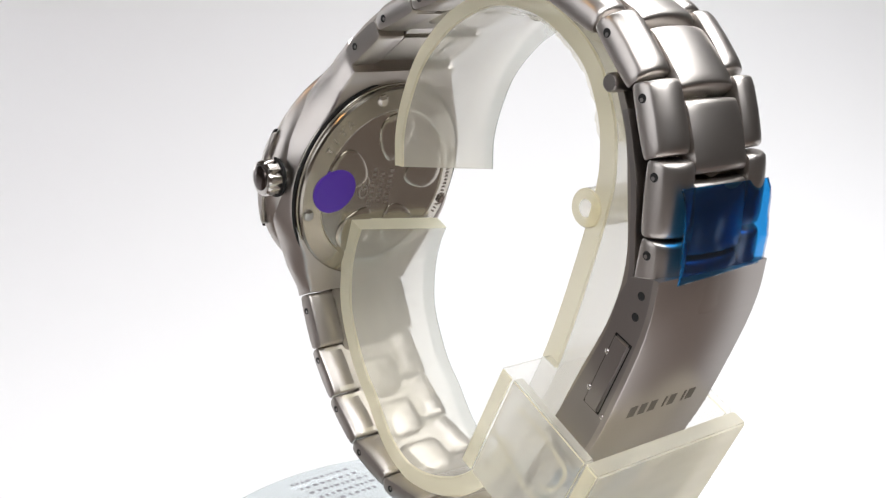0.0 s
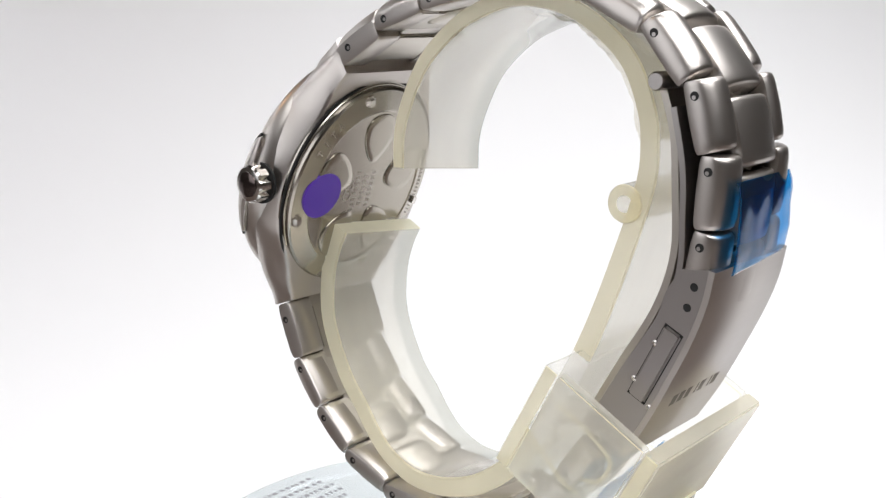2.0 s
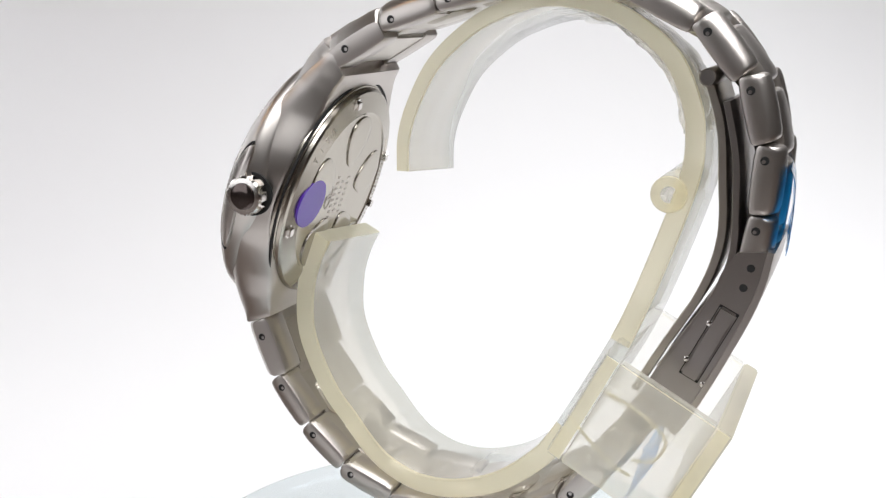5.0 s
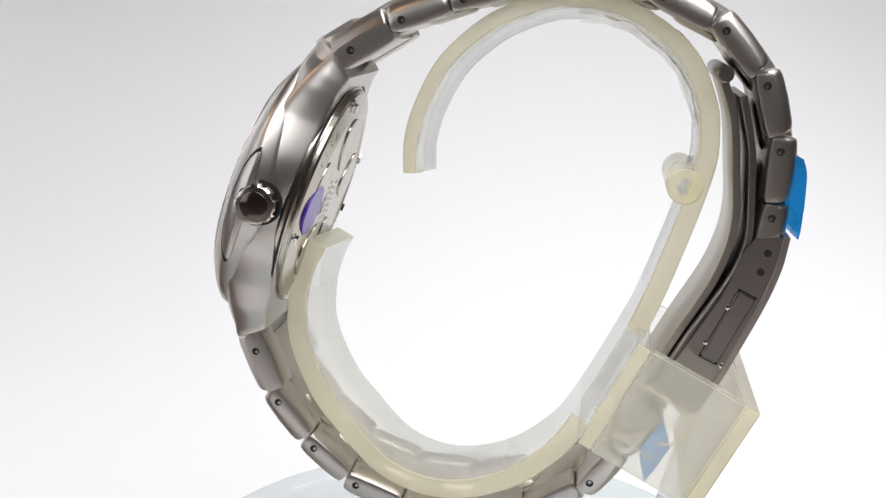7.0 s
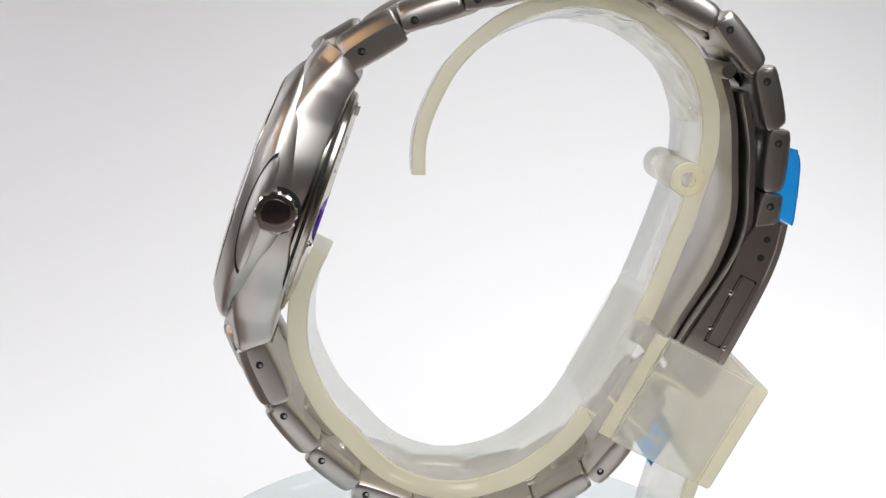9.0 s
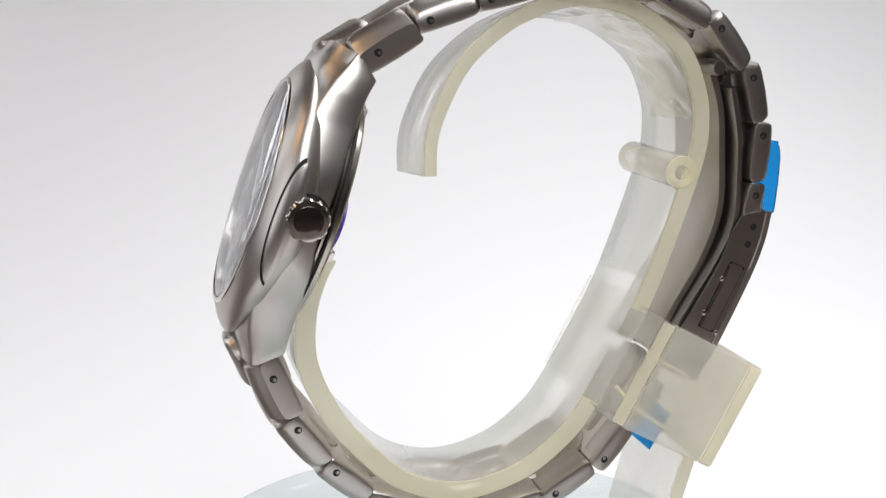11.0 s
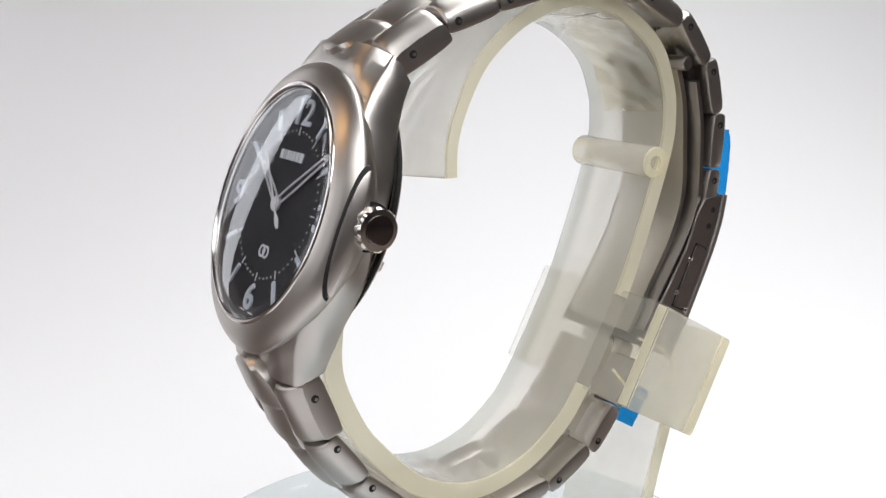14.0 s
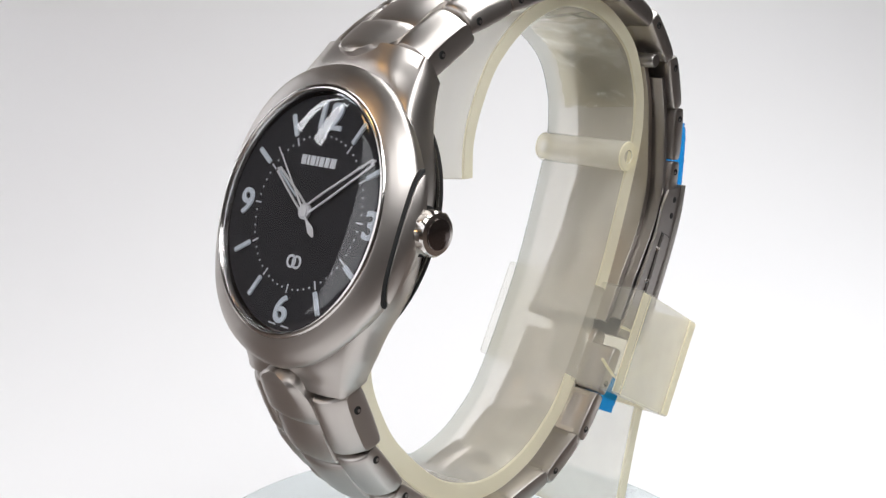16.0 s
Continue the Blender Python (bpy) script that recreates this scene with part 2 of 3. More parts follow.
def case_body():
    rings = []
    for s in np.linspace(-21.0, 21.0, 105):
        a = abs(s)
        w = case_half(s)
        top = eased(a, [(0, 5.9), (8, 6.4), (12, 6.35), (14, 6.0), (16, 5.45), (18, 4.4), (21.2, 2.4)])
        mid = eased(a, [(0, 5.9), (14, 5.9), (16, 7.2), (17.5, 7.6), (19, 7.0), (21.2, 5.3)])
        bot = eased(a, [(0, 1.0), (8, 0.5), (13, 0.3), (16, 0.2), (19, -0.2), (21.2, -0.6)])
        ins = eased(a, [(0, 0.1), (8, 0.15), (13, 0.35), (17, 0.6), (21.2, 0.7)])
        wb = w - eased(a, [(0, 1.5), (12, 1.4), (17, 0.7), (21.2, 0.3)])
        deep = eased(-s, [(3, 0), (7, 0.8), (12, 0.9), (17, 0.8), (21, 0.3)])
        bot, wb = bot - deep * 0.8, wb + deep * 0.15
        if s < -15:
            mid -= min(1.9, (-s - 15) * 0.4)
        th = top - bot
        half = [(0, mid)]
        for f in (0.25, 0.5, 0.7, 0.85):
            half.append(((w - ins) * f, top + (mid - top) * (1 - f ** 5)))
        half += [(w - ins - 0.3, top + 0.05), (w - ins, top - 0.06)]
        puff = (ins * 0.4 + 0.4 + deep * 0.7) * max(0.3, 1 - max(0, a - 16) / 6)
        for f in (0.03, 0.1, 0.2, 0.32, 0.45, 0.58, 0.7, 0.81, 0.9, 0.96):
            half.append((w - ins + (wb - w + ins) * f + puff * math.sin(math.pi * f ** 0.75) ** 0.8, top - 0.06 - (th - 0.06) * f))
        half += [(wb - 0.15, bot + 0.02), (wb - 0.6, bot - 0.02), (wb * 0.5, bot - 0.05)]
        ring = half + [(0, bot - 0.05)] + [(-v, n) for v, n in half[:0:-1]]
        k = max(0.0, (a - 15) / 6.0)
        across = CMID + (MID - CMID) * min(1, max(0, a - 12) / 6)
        rings.append([head(s - math.copysign(1, s) * k * (2.3 - n) * (0.85 if n < 2.3 else 0.2), v + across, n) for v, n in ring])
    return part("case_body", loft(rings), TITANIUM, watch, "satin titanium case with flowing lugs", 32)


case_body()


def bezel():
    rings = []
    for f, drop, tuck in ((0.0, 1.6, 0), (0.0, 0.0, 0), (0.1, 0.04, 0), (0.25, 0.16, 0), (0.45, 0.29, 0), (0.65, 0.47, 0), (0.85, 0.7, 0), (0.96, 0.88, 0), (1.0, 1.05, 0), (1.0, 1.25, 0.12), (1.0, 1.7, 0.45), (1.0, 2.0, 1.1), (1.0, 2.25, 2.4)):
        ring = []
        for i in range(144):
            a = 2 * math.pi * i / 144
            c2 = math.cos(a) ** 2
            r1 = 17.5 * c2 + 19.2 * (1 - c2) + (0.5 if math.cos(a) < 0 else -0.4) * math.sin(2 * a) ** 2
            n1 = 5.9 * c2 + 6.4 * (1 - c2) + 0.5 * math.sin(2 * a) ** 2
            r = 15.5 + (r1 - 15.5) * f - tuck
            kv, ks, mid = OV + (1 - OV) * f, OS + (1 - OS) * f, GMID + (HMID + 0.45 - GMID) * f
            n = 8.85 - (8.85 - n1) * (drop if f or drop < 1 else 0.9)
            ring.append(head(r * ks * math.sin(a) - 0.4, -r * kv * math.cos(a) + mid, n))
        rings.append(ring)
    part("bezel", loft(rings, caps=False), TITANIUM, watch, "domed satin bezel", 50)
    prof = [(14.75, 7.0), (14.75, 8.85), (14.95, 9.12), (15.3, 9.1), (15.55, 8.86), (15.6, 8.4)]
    part("glass_ring", lathe(prof, lambda x, y, h: head(y * OS - 0.4, -x * OV + GMID, h), 128, (False, False)), POLISHED, watch, "narrow polished ring round the glass", 50)


bezel()


def crystal():
    prof = [(14.72, 8.5), (14.72, 8.95)] + [(14.72 * math.cos(a), 8.9 + 1.0 * math.sin(a)) for a in np.linspace(0.12, 1.5, 9)]
    ob = part("crystal", lathe(prof, lambda x, y, h: head(y * OS - 0.4, -x * OV + GMID, h), 96), CRYSTAL, watch, "slightly domed clear glass")
    ob.visible_shadow = False
    return ob


crystal()


def flat_disc(r, h0, h1, place=dial_at, steps=96):
    return lathe([(r, h0), (r, h1)], place, steps)


dial = part("dial", flat_disc(14.7, 6.6, 7.9), DIAL, watch, "black dial with a wavy pattern")


def dial_marks():
    for hour in (1, 2, 4, 5, 7, 8, 10, 11):
        a = math.radians(90 - hour * 30)
        ex, ey = Vector((math.cos(a), math.sin(a), 0)), Vector((-math.sin(a), math.cos(a), 0))
        place = lambda x, y, z: dial_at(*(ex * x + ey * y + Vector((0, 0, z))))
        part("hour_marker", block(bmesh.new(), place, 10.4, 13.4, -0.32, 0.32, 7.9, 8.25, 0.08), LUME, dial)
    for i in range(60):
        a = math.radians(6 * i)
        ex, ey = Vector((math.cos(a), math.sin(a), 0)), Vector((-math.sin(a), math.cos(a), 0))
        place = lambda x, y, z: dial_at(*(ex * x + ey * y + Vector((0, 0, z))))
        l = 0.55 if i % 5 == 0 else 0.11
        part("minute_dot", block(bmesh.new(), place, 9.55 - l, 9.55 + l, -0.1, 0.1, 7.9, 7.96), WHITE_PRINT, dial)


def lettering(text, size, place, mat, parent, name, depth=0.12, bold=0.0):
    cu = bpy.data.curves.new(name, "FONT")
    cu.body, cu.size, cu.align_x, cu.align_y, cu.extrude, cu.offset = text, size, "CENTER", "CENTER", depth, bold
    tmp = new(name, cu)
    me = bpy.data.meshes.new_from_object(tmp)
    bpy.data.objects.remove(tmp)
    bm = bmesh.new()
    bm.from_mesh(me)
    for v in bm.verts:
        v.co = place(*v.co)
    return part(name, bm, mat, parent)


dial_marks()
for text, x, y in (("12", 0.0, 11.8), ("6", 0, -12.3), ("9", -11.7, -0.4), ("3", 11.6, -0.2)):
    lettering(text, 5.1, lambda a, b, c, x=x, y=y: dial_at(x + a, y + b * 0.92, 8.05 + c), LUME, dial, "numeral", 0.12, 0.10)


def maker_marks():
    """Plain blocks where the maker's name and emblem stand."""
    x = -3.3
    for w in (0.85, 0.35, 0.85, 0.35, 0.8, 0.75, 0.9):
        part("name_bar", block(bmesh.new(), lambda a, b, c: dial_at(a, b, c), x, x + w, 5.7, 6.9, 7.9, 8.0), WHITE_PRINT, dial)
        x += w + 0.24
    bm = lathe([(0.55, 7.9), (0.55, 7.99), (0.85, 7.99), (0.85, 7.9)], lambda a, b, c: dial_at(a - 0.5, b - 6.2, c), 20, (False, False))
    part("emblem", bm, WHITE_PRINT, dial)
    bm = lathe([(0.55, 7.9), (0.55, 7.99), (0.85, 7.99), (0.85, 7.9)], lambda a, b, c: dial_at(a + 0.5, b - 6.2, c), 20, (False, False))
    part("emblem", bm, WHITE_PRINT, dial)
    for x in (-1.9, 0.6):
        part("print_bar", block(bmesh.new(), lambda a, b, c: dial_at(a, b, c), x, x + 1.4, -14.15, -13.95, 7.9, 7.95), WHITE_PRINT, dial)


maker_marks()


def pointers():
    def arm(name, deg, l0, l1, w, h, slot, mat):
        a = math.radians(90 - deg)
        ex, ey = Vector((math.cos(a), math.sin(a), 0)), Vector((-math.sin(a), math.cos(a), 0))
        place = lambda x, y, z: dial_at(*(ex * x + ey * y + Vector((0, 0, z))))
        bm = bmesh.new()
        if slot:
            for sgn in (-1, 1):
                loft([[place(x, sgn * (w * k + o), z) for o, z in ((0, h), (0.28, h), (0.28, h + 0.14), (0, h + 0.14))]
                      for x, k in ((l0, 0.9), (l1 * 0.3, 1.0), (l1 * 0.97, 0.45))], bm=bm)
            loft([[place(x, o, z) for o, z in ((-ww, h), (ww, h), (ww, h + 0.14), (-ww, h + 0.14))] for x, ww in ((l1 * 0.93, w * 0.6), (l1, 0.1))], bm=bm)
            part("lume_insert", block(bmesh.new(), place, l1 * 0.35, l1 * 0.92, -w * 0.35, w * 0.35, h + 0.02, h + 0.07), LUME if name[0] == "h" else DIAL, dial)
        else:
            loft([[place(x, o, z) for o, z in ((-ww, h), (ww, h), (ww, h + 0.1), (-ww, h + 0.1))] for x, ww in ((-4.0, 0.15), (-3.0, 0.5), (-1.6, 0.15), (0, 0.14), (l1, 0.05))], bm=bm)
        lathe([(1.0 - 0.3 * (not slot), h), (1.0 - 0.3 * (not slot), h + 0.15)], lambda x, y, z: dial_at(x, y, z), 24, bm=bm)
        part(name, bm, mat, watch)
    arm("hour_pointer", 303, 0.6, 8.6, 0.42, 8.05, True, STEEL)
    arm("minute_pointer", 53.5, 0.6, 12.6, 0.42, 8.28, True, STEEL)
    arm("second_pointer", 314, 0, 10.4, 0.1, 8.5, False, STEEL)


pointers()


def crown():
    cs, cn = 0.5, 3.8
    place = lambda x, y, h: head(cs + y, -h + HMID, cn + x)
    rings = []
    k = 48
    for r, h in ((1.6, 15.0), (2.0, 16.0), (2.4, 16.4), (2.7, 16.6), (2.7, 18.3), (2.45, 18.6), (1.9, 18.7)):
        rings.append([place(*(Vector((math.cos(2 * math.pi * i / k), math.sin(2 * math.pi * i / k), 0)) * (r * (0.92 if 16.5 < h < 18.4 and i % 6 < 2 else 1))).xy, h) for i in range(k)])
    ob = part("crown", loft(rings), POLISHED, watch, "fluted polished crown with a dark cap", 30)
    part("cap", lathe([(1.85, 18.6), (1.8, 18.85), (1.4, 19.0), (0.5, 19.05)], place, 40), ONYX, ob, "dark glossy crown cap")

    # pointed panel behind the crown, set in a dark groove
    def lens(f, out):
        ring = []
        for i in range(64):
            a = 2 * math.pi * i / 64
            s = -0.9 + 8.2 * f * math.sin(a)
            n = 5.7 + (1.95 if math.cos(a) > 0 else 0.7) * f * math.cos(a)
            r = table(n, [(3.0, 16.9), (5.9, 17.2), (6.5, 17.0), (7.23, 16.65), (7.85, 16.25), (8.4, 15.9)])
            r += 0.009 * s * s
            ring.append(head(s, -(math.sqrt(r * r - s * s) + out) + HMID, n))
        return ring
    arc = [lens(f, o)[49:] + lens(f, o)[:16] for f, o in ((1.01, -0.4), (1.01, 0.1), (0.955, 0.1), (0.955, -0.4))]
    part("groove", loft([list(r) for r in zip(*arc)]), HOLE, watch, "dark groove round the crown panel", 60)
    part("crown_seat", lathe([(2.2, 15.6), (3.0, 16.0), (3.0, 16.4), (2.2, 16.45)], place, 40), HOLE, watch, "dark hollow round the crown")
    part("crown_guard", loft([lens(0.94, -0.2), lens(0.935, 0.2), lens(0.86, 0.28), lens(0.5, 0.3), lens(0.1, 0.3)]), TITANIUM, watch, "pointed satin panel behind the crown", 30)


crown()


def case_back():
    place = lambda x, y, h: head(y * 1.02 + 0.1, -x * 0.9 + HMID, -h * 0.8)
    prof = [(16.4, -1.0), (16.3, -0.3), (16.1, 0.2), (15.9, 0.25), (15.8, 0.9), (15.5, 1.25), (12.6, 2.0), (12.3, 1.8), (0.5, 1.85)]
    ob = part("case_back", lathe(prof, place, 128, (False, True)), BACK, watch, "glossy titanium case back with engraved ring", 25)
    for a in (20, 92, 165, 238, 300):
        c, s = math.cos(math.radians(a)), math.sin(math.radians(a))
        bm = bmesh.new()
        rings = []
        for f, h in ((1.0, 1.75), (0.985, 2.02), (0.95, 2.08), (0.7, 2.09)):
            ring = []
            for i in range(28):
                b = 2 * math.pi * i / 28
                r, w = 8.1 + 3.9 * f * math.cos(b), 3.3 * f * math.sin(b) * (1 + 0.35 * math.cos(b))
                ring.append(place(c * r - s * w, s * r + c * w, h))
            rings.append(ring)
        loft(rings, bm=bm)
        part("petal_relief", bm, BACK, ob)
    for a in (75, 163, 195, 250, 345):
        c, s = math.cos(math.radians(a)), math.sin(math.radians(a))
        bm = block(bmesh.new(), lambda x, y, h: place(c * x - s * y, s * x + c * y, h), 13.4, 15.3, -1.0, 1.0, 0.8, 2.2, 0.45)
        part("wrench_notch", bm, POLISHED, ob)
    for i in range(22):
        a = math.radians(150 + i * 2.6)
        c, s = math.cos(a), math.sin(a)
        part("engraved_bar", block(bmesh.new(), lambda x, y, h: place(c * x - s * y, s * x + c * y, h), 13.3, 14.3, -0.12, 0.12, 1.4, 1.78), ENGRAVED, ob)
    for row, (y, n) in enumerate(((-1.6, 7), (0.2, 6), (1.9, 8))):
        for i in range(n):
            part("engraved_bar", block(bmesh.new(), lambda x, yy, h: place(x, yy, h), y, y + 0.8, -n * 0.45 + i * 0.9, -n * 0.45 + i * 0.9 + 0.4, 1.8, 1.88), ENGRAVED, ob)
    gap = lathe([(16.35, -0.35), (16.75, -0.3), (16.75, 0.0), (16.35, 0.02)], place, 128, (False, False))
    part("seam", gap, HOLE, ob, "dark seam round the case back")
    for k in (-0.75, 0.75):
        rim = lathe([(0.9, 1.8), (0.9, 1.93), (1.2, 1.93), (1.2, 1.8)], lambda x, y, h: place(x * 0.75 + 4.0, y + k * 0.9, h), 24, (False, False))
        part("emblem", rim, ENGRAVED, ob)
    for k, ch in enumerate("TITA"):
        a = math.radians(152 - k * 7)
        c, sn = math.cos(a), math.sin(a)
        lettering(ch, 1.35, lambda x, y, h, c=c, sn=sn: place(-(c * (13.9 + y) + sn * x), sn * (13.9 + y) - c * x, 1.68 - y * 0.26 + h), ENGRAVED, ob, "ring_letter", 0.03, 0.02)
    st = lambda x, y, h: head(y + 0.1, -x - 9.0 + HMID, -h * 0.8)
    part("sticker", lathe([(3.6, 1.7), (3.6, 2.12), (1, 2.12)], st, 48), PURPLE, ob, "round translucent purple protective sticker")


case_back()


# ---- bracelet ----
UP = [(-14.2, 77.2), (-7.5, 81.2)]
for deg in (19, 14, 3, -13, -32):
    UP.append((UP[-1][0] + 8.45 * math.cos(math.radians(deg)), UP[-1][1] + 8.45 * math.sin(math.radians(deg))))
UP[-1] = (33.3, 80.5)
UP += [(38.7, 73.9), (40.9, 65.8), (40.5, 57.3), (39.4, 50.0)]
LOW = [(-28.1, 35.2), (-25.0, 27.8), (-19.9, 21.2), (-13.8, 16.0), (-5.7, 13.0), (3.2, 12.6), (11.9, 14.6), (19.2, 19.2), (24.0, 25.4), (28.2, 32.0)]


def run(p, q, flip):
    """Frame of a link: x along the bracelet, y across, z outward."""
    d = Vector((q[0] - p[0], 0, q[1] - p[1])).normalized()
    out = Vector((-d.z, 0, d.x)) * (1 if not flip else -1)
    mid = MID
    return lambda x, y, z: Vector((p[0], mid, p[1])) + d * x + Vector((0, y, 0)) + out * z


def pillow(place, x0, x1, y0, y1, low, edge0, edge1, dome, e=0.45, cut0=0.14, cut1=0.14):
    """A rounded bar: flat below, domed above, with rounded ends; edge0 and edge1 are the heights of its two
    sides, cut0 and cut1 how far the top stands back from them."""
    rings = []
    for x, k in ((x0, 0.6), (x0 + 0.1, 0.36), (x0 + e * 0.6, 0.14), (x0 + e * 1.4, 0.02), (x0 + e * 3, -0.1), ((x0 + x1) / 2, -0.2), (x1 - e * 3, -0.1), (x1 - e * 1.4, 0.02), (x1 - e * 0.6, 0.14), (x1 - 0.1, 0.36), (x1, 0.6)):
        ring = [(y0 + e, low + k * 0.5), (y0 + 0.12, low + 0.15 + k * 0.5), (y0, low + 0.5 + k * 0.5), (y0 + cut0 * 0.15, edge0 - 0.45 - cut0 * 0.4 - k)]
        for i in range(9):
            f = i / 8
            h = edge0 + (edge1 - edge0) * f + dome * (1 - (2 * f - 1) ** 2) - (0.12 if i in (0, 8) else 0)
            ring.append((y0 + cut0 + (y1 - y0 - cut0 - cut1) * f, h - k))
        ring += [(y1 - cut1 * 0.15, edge1 - 0.45 - cut1 * 0.4 - k), (y1, low + 0.5 + k * 0.5), (y1 - 0.12, low + 0.15 + k * 0.5), (y1 - e, low + k * 0.5)]
        rings.append([place(x, y, z) for y, z in ring])
    return loft(rings)


def pin_hole(place, side, half, parent):
    at = lambda x, y, h: place(x, side * h, y)
    part("pin_hole", lathe([(0.52, half - 0.1), (0.52, half + 0.012), (0.2, half + 0.012)], at, 20), HOLE, parent)
    at2 = lambda x, y, h: place(x + 0.14, side * h, y - 0.12)
    part("pin_end", lathe([(0.26, half - 0.1), (0.24, half + 0.02), (0.1, half + 0.022)], at2, 14), SHADED, parent)


def tongue(place, x0, x1, hw, low, edge, dome, name, parent, label="", tip=True, mat=None):
    """A domed piece with one round end."""
    rings = []
    for i in range(13):
        f = i / 12
        x = x0 + (x1 - x0) * f
        d = (x - x0) / hw
        w = hw * (math.sqrt(max(0.02, 1 - (1 - min(1, d)) ** 2)) if tip else 1)
        k = 0.5 if i in (0, 12) else 0.12 if i in (1, 11) else 0
        ring = [(-w + 0.3, low), (-w, low + 0.4)]
        for j in range(11):
            g = j / 10 * 2 - 1
            h = edge + dome * (1 - (g * w / hw) ** 2) - k - (0.4 if abs(g) == 1 else 0)
            ring.append((g * w * (1 if abs(g) == 1 else 0.97), h))
        ring += [(w, low + 0.4), (w - 0.3, low)]
        rings.append([place(x, y, z) for y, z in ring])
    return part(name, loft(rings), mat or TITANIUM, parent, label, 30)


def bracelet_link(p, q, flip, length, dome, half):
    place = run(p, q, flip)
    e = 1.4 + dome * 0.75
    ob = part("bracelet_link", pillow(place, 0.7, length + 0.55, -4.5, 4.5, -1.0, e + 0.1, e + 0.1, dome * 0.3 + 0.3), TITANIUM, watch, "satin titanium bracelet link", 34)
    for side in (-1, 1):
        y0, y1 = sorted((side * 4.65, side * half))
        e0, e1 = (1.45, e) if side < 0 else (e, 1.45)
        part("outer_piece", pillow(place, -1.7, length - 1.75, y0, y1, -1.3, e0, e1, 0.5, 0.45, *((0.4, 0.12) if side < 0 else (0.12, 0.4))), TITANIUM, ob, "", 34)
        pin_hole(place, side, half, ob)
    # round tongue seen on the inside
    inward = lambda x, y, z: place(length + 0.4 - x, y, -z)
    tongue(inward, -0.6, 6.6, 3.9, -0.5, 1.6, 0.25, "inner_tongue", ob, "", True, INNER)
    part("inner_plate", block(bmesh.new(), place, -1.5, length - 1.9, -half + 1.0, half - 1.0, -1.32, -0.6, 0.15), INNER, ob)
    return ob


for chain, flip in ((UP, False), (LOW, True)):
    last = len(chain) - 1
    for i in range(1, last):
        bracelet_link(chain[i], chain[i + 1], flip, math.dist(chain[i], chain[i + 1]) - 0.25, (1.5, 1.1)[min(i - 1, 1)] if i < 4 else 0.8, 9.1 if i < 3 else 9.0)


def end_link(p, q, flip):
    place = run(p, q, flip)
    l = math.dist(p, q)
    ob = tongue(place, -5.9, 1.5, 4.9, -1.2, 3.65, 0.65, "end_link", watch, "end link with a rounded tongue over the case")
    part("centre_piece", pillow(place, 1.6, l + 0.4, -4.6, 4.6, -1.2, 3.0, 3.0, 0.5), TITANIUM, ob, "", 26)
    for side in (-1, 1):
        y0, y1 = sorted((side * 4.65, side * 9.2))
        e0, e1 = (1.75, 3.0) if side < 0 else (3.0, 1.75)
        part("outer_piece", pillow(place, -2.5, l - 1.9, y0, y1, -1.9, e0, e1, 0.5, 0.45, *((0.9, 0.14) if side < 0 else (0.14, 0.9))), TITANIUM, ob, "", 26)
        pin_hole(place, side, 9.2, ob)
    part("inner_plate", block(bmesh.new(), place, -1.2, l - 2.0, -4.8, 4.8, -1.7, -1.0, 0.3), INNER, ob)


end_link(UP[0], UP[1], False)
end_link(LOW[0], LOW[1], True)


def strip(path, v0, v1, t, mat, name, parent, label="", edge_mat=None, e=0.2, taper=None, lean=0.0, sag=0.0):
    """A bent strip of sheet along a path in the upright middle plane."""
    pts = smooth_path([(a, 0, b) for a, b in path])
    rings = []
    for i, p in enumerate(pts):
        d = (pts[min(i + 1, len(pts) - 1)] - pts[max(i - 1, 0)]).normalized()
        thick = t if not taper else taper[0] + (taper[1] - taper[0]) * min(1, i / len(pts) * 1.6)
        n = Vector((-d.z, 0, d.x)) * (thick / 2)
        if p.z < 55:
            p = p + Vector((0, lean * min(1, max(0, (-p.x - 4) / 12)), 0))
        ring = []
        for y, k in ((v0, 1 - e), (v0 + e * t, 1), (v1 - e * t, 1), (v1, 1 - e)):
            ring.append(p + n * k + Vector((0, y, sag * (y - v0) / (v1 - v0))))
        for y, k in ((v1, 1 - e), (v1 - e * t, 1), (v0 + e * t, 1), (v0, 1 - e)):
            ring.append(p - n * k + Vector((0, y, sag * (y - v0) / (v1 - v0))))
        rings.append(ring)
    bm = loft(rings)
    if edge_mat:
        for f in bm.faces:
            f.normal_update()
            ys = [v.co.y for v in f.verts]
            if max(ys) - min(ys) < (v1 - v0) * 0.5 and (sum(ys) / len(ys) < (v0 + v1) / 2 or sag or 0.25 < f.normal.y < 0.93) or len(f.verts) > 4:
                f.material_index = 1
                if sag and len(f.verts) == 4 and sum(ys) / len(ys) > (v0 + v1) / 2:
                    f.material_index = 2 if f.normal.y < 0.93 else 3
            c = f.calc_center_median()
            along = (c.x - 17.2) * 0.455 + (c.z - 27.4) * 0.891
            if sag and c.x > 0 and f.material_index == 1 and 0.6 < along < 15.6:
                f.material_index = 3
        return part(name, bm, [mat, edge_mat, DARK_RIM, BARE], parent, label, 30)
    return part(name, bm, mat, parent, label, 30)


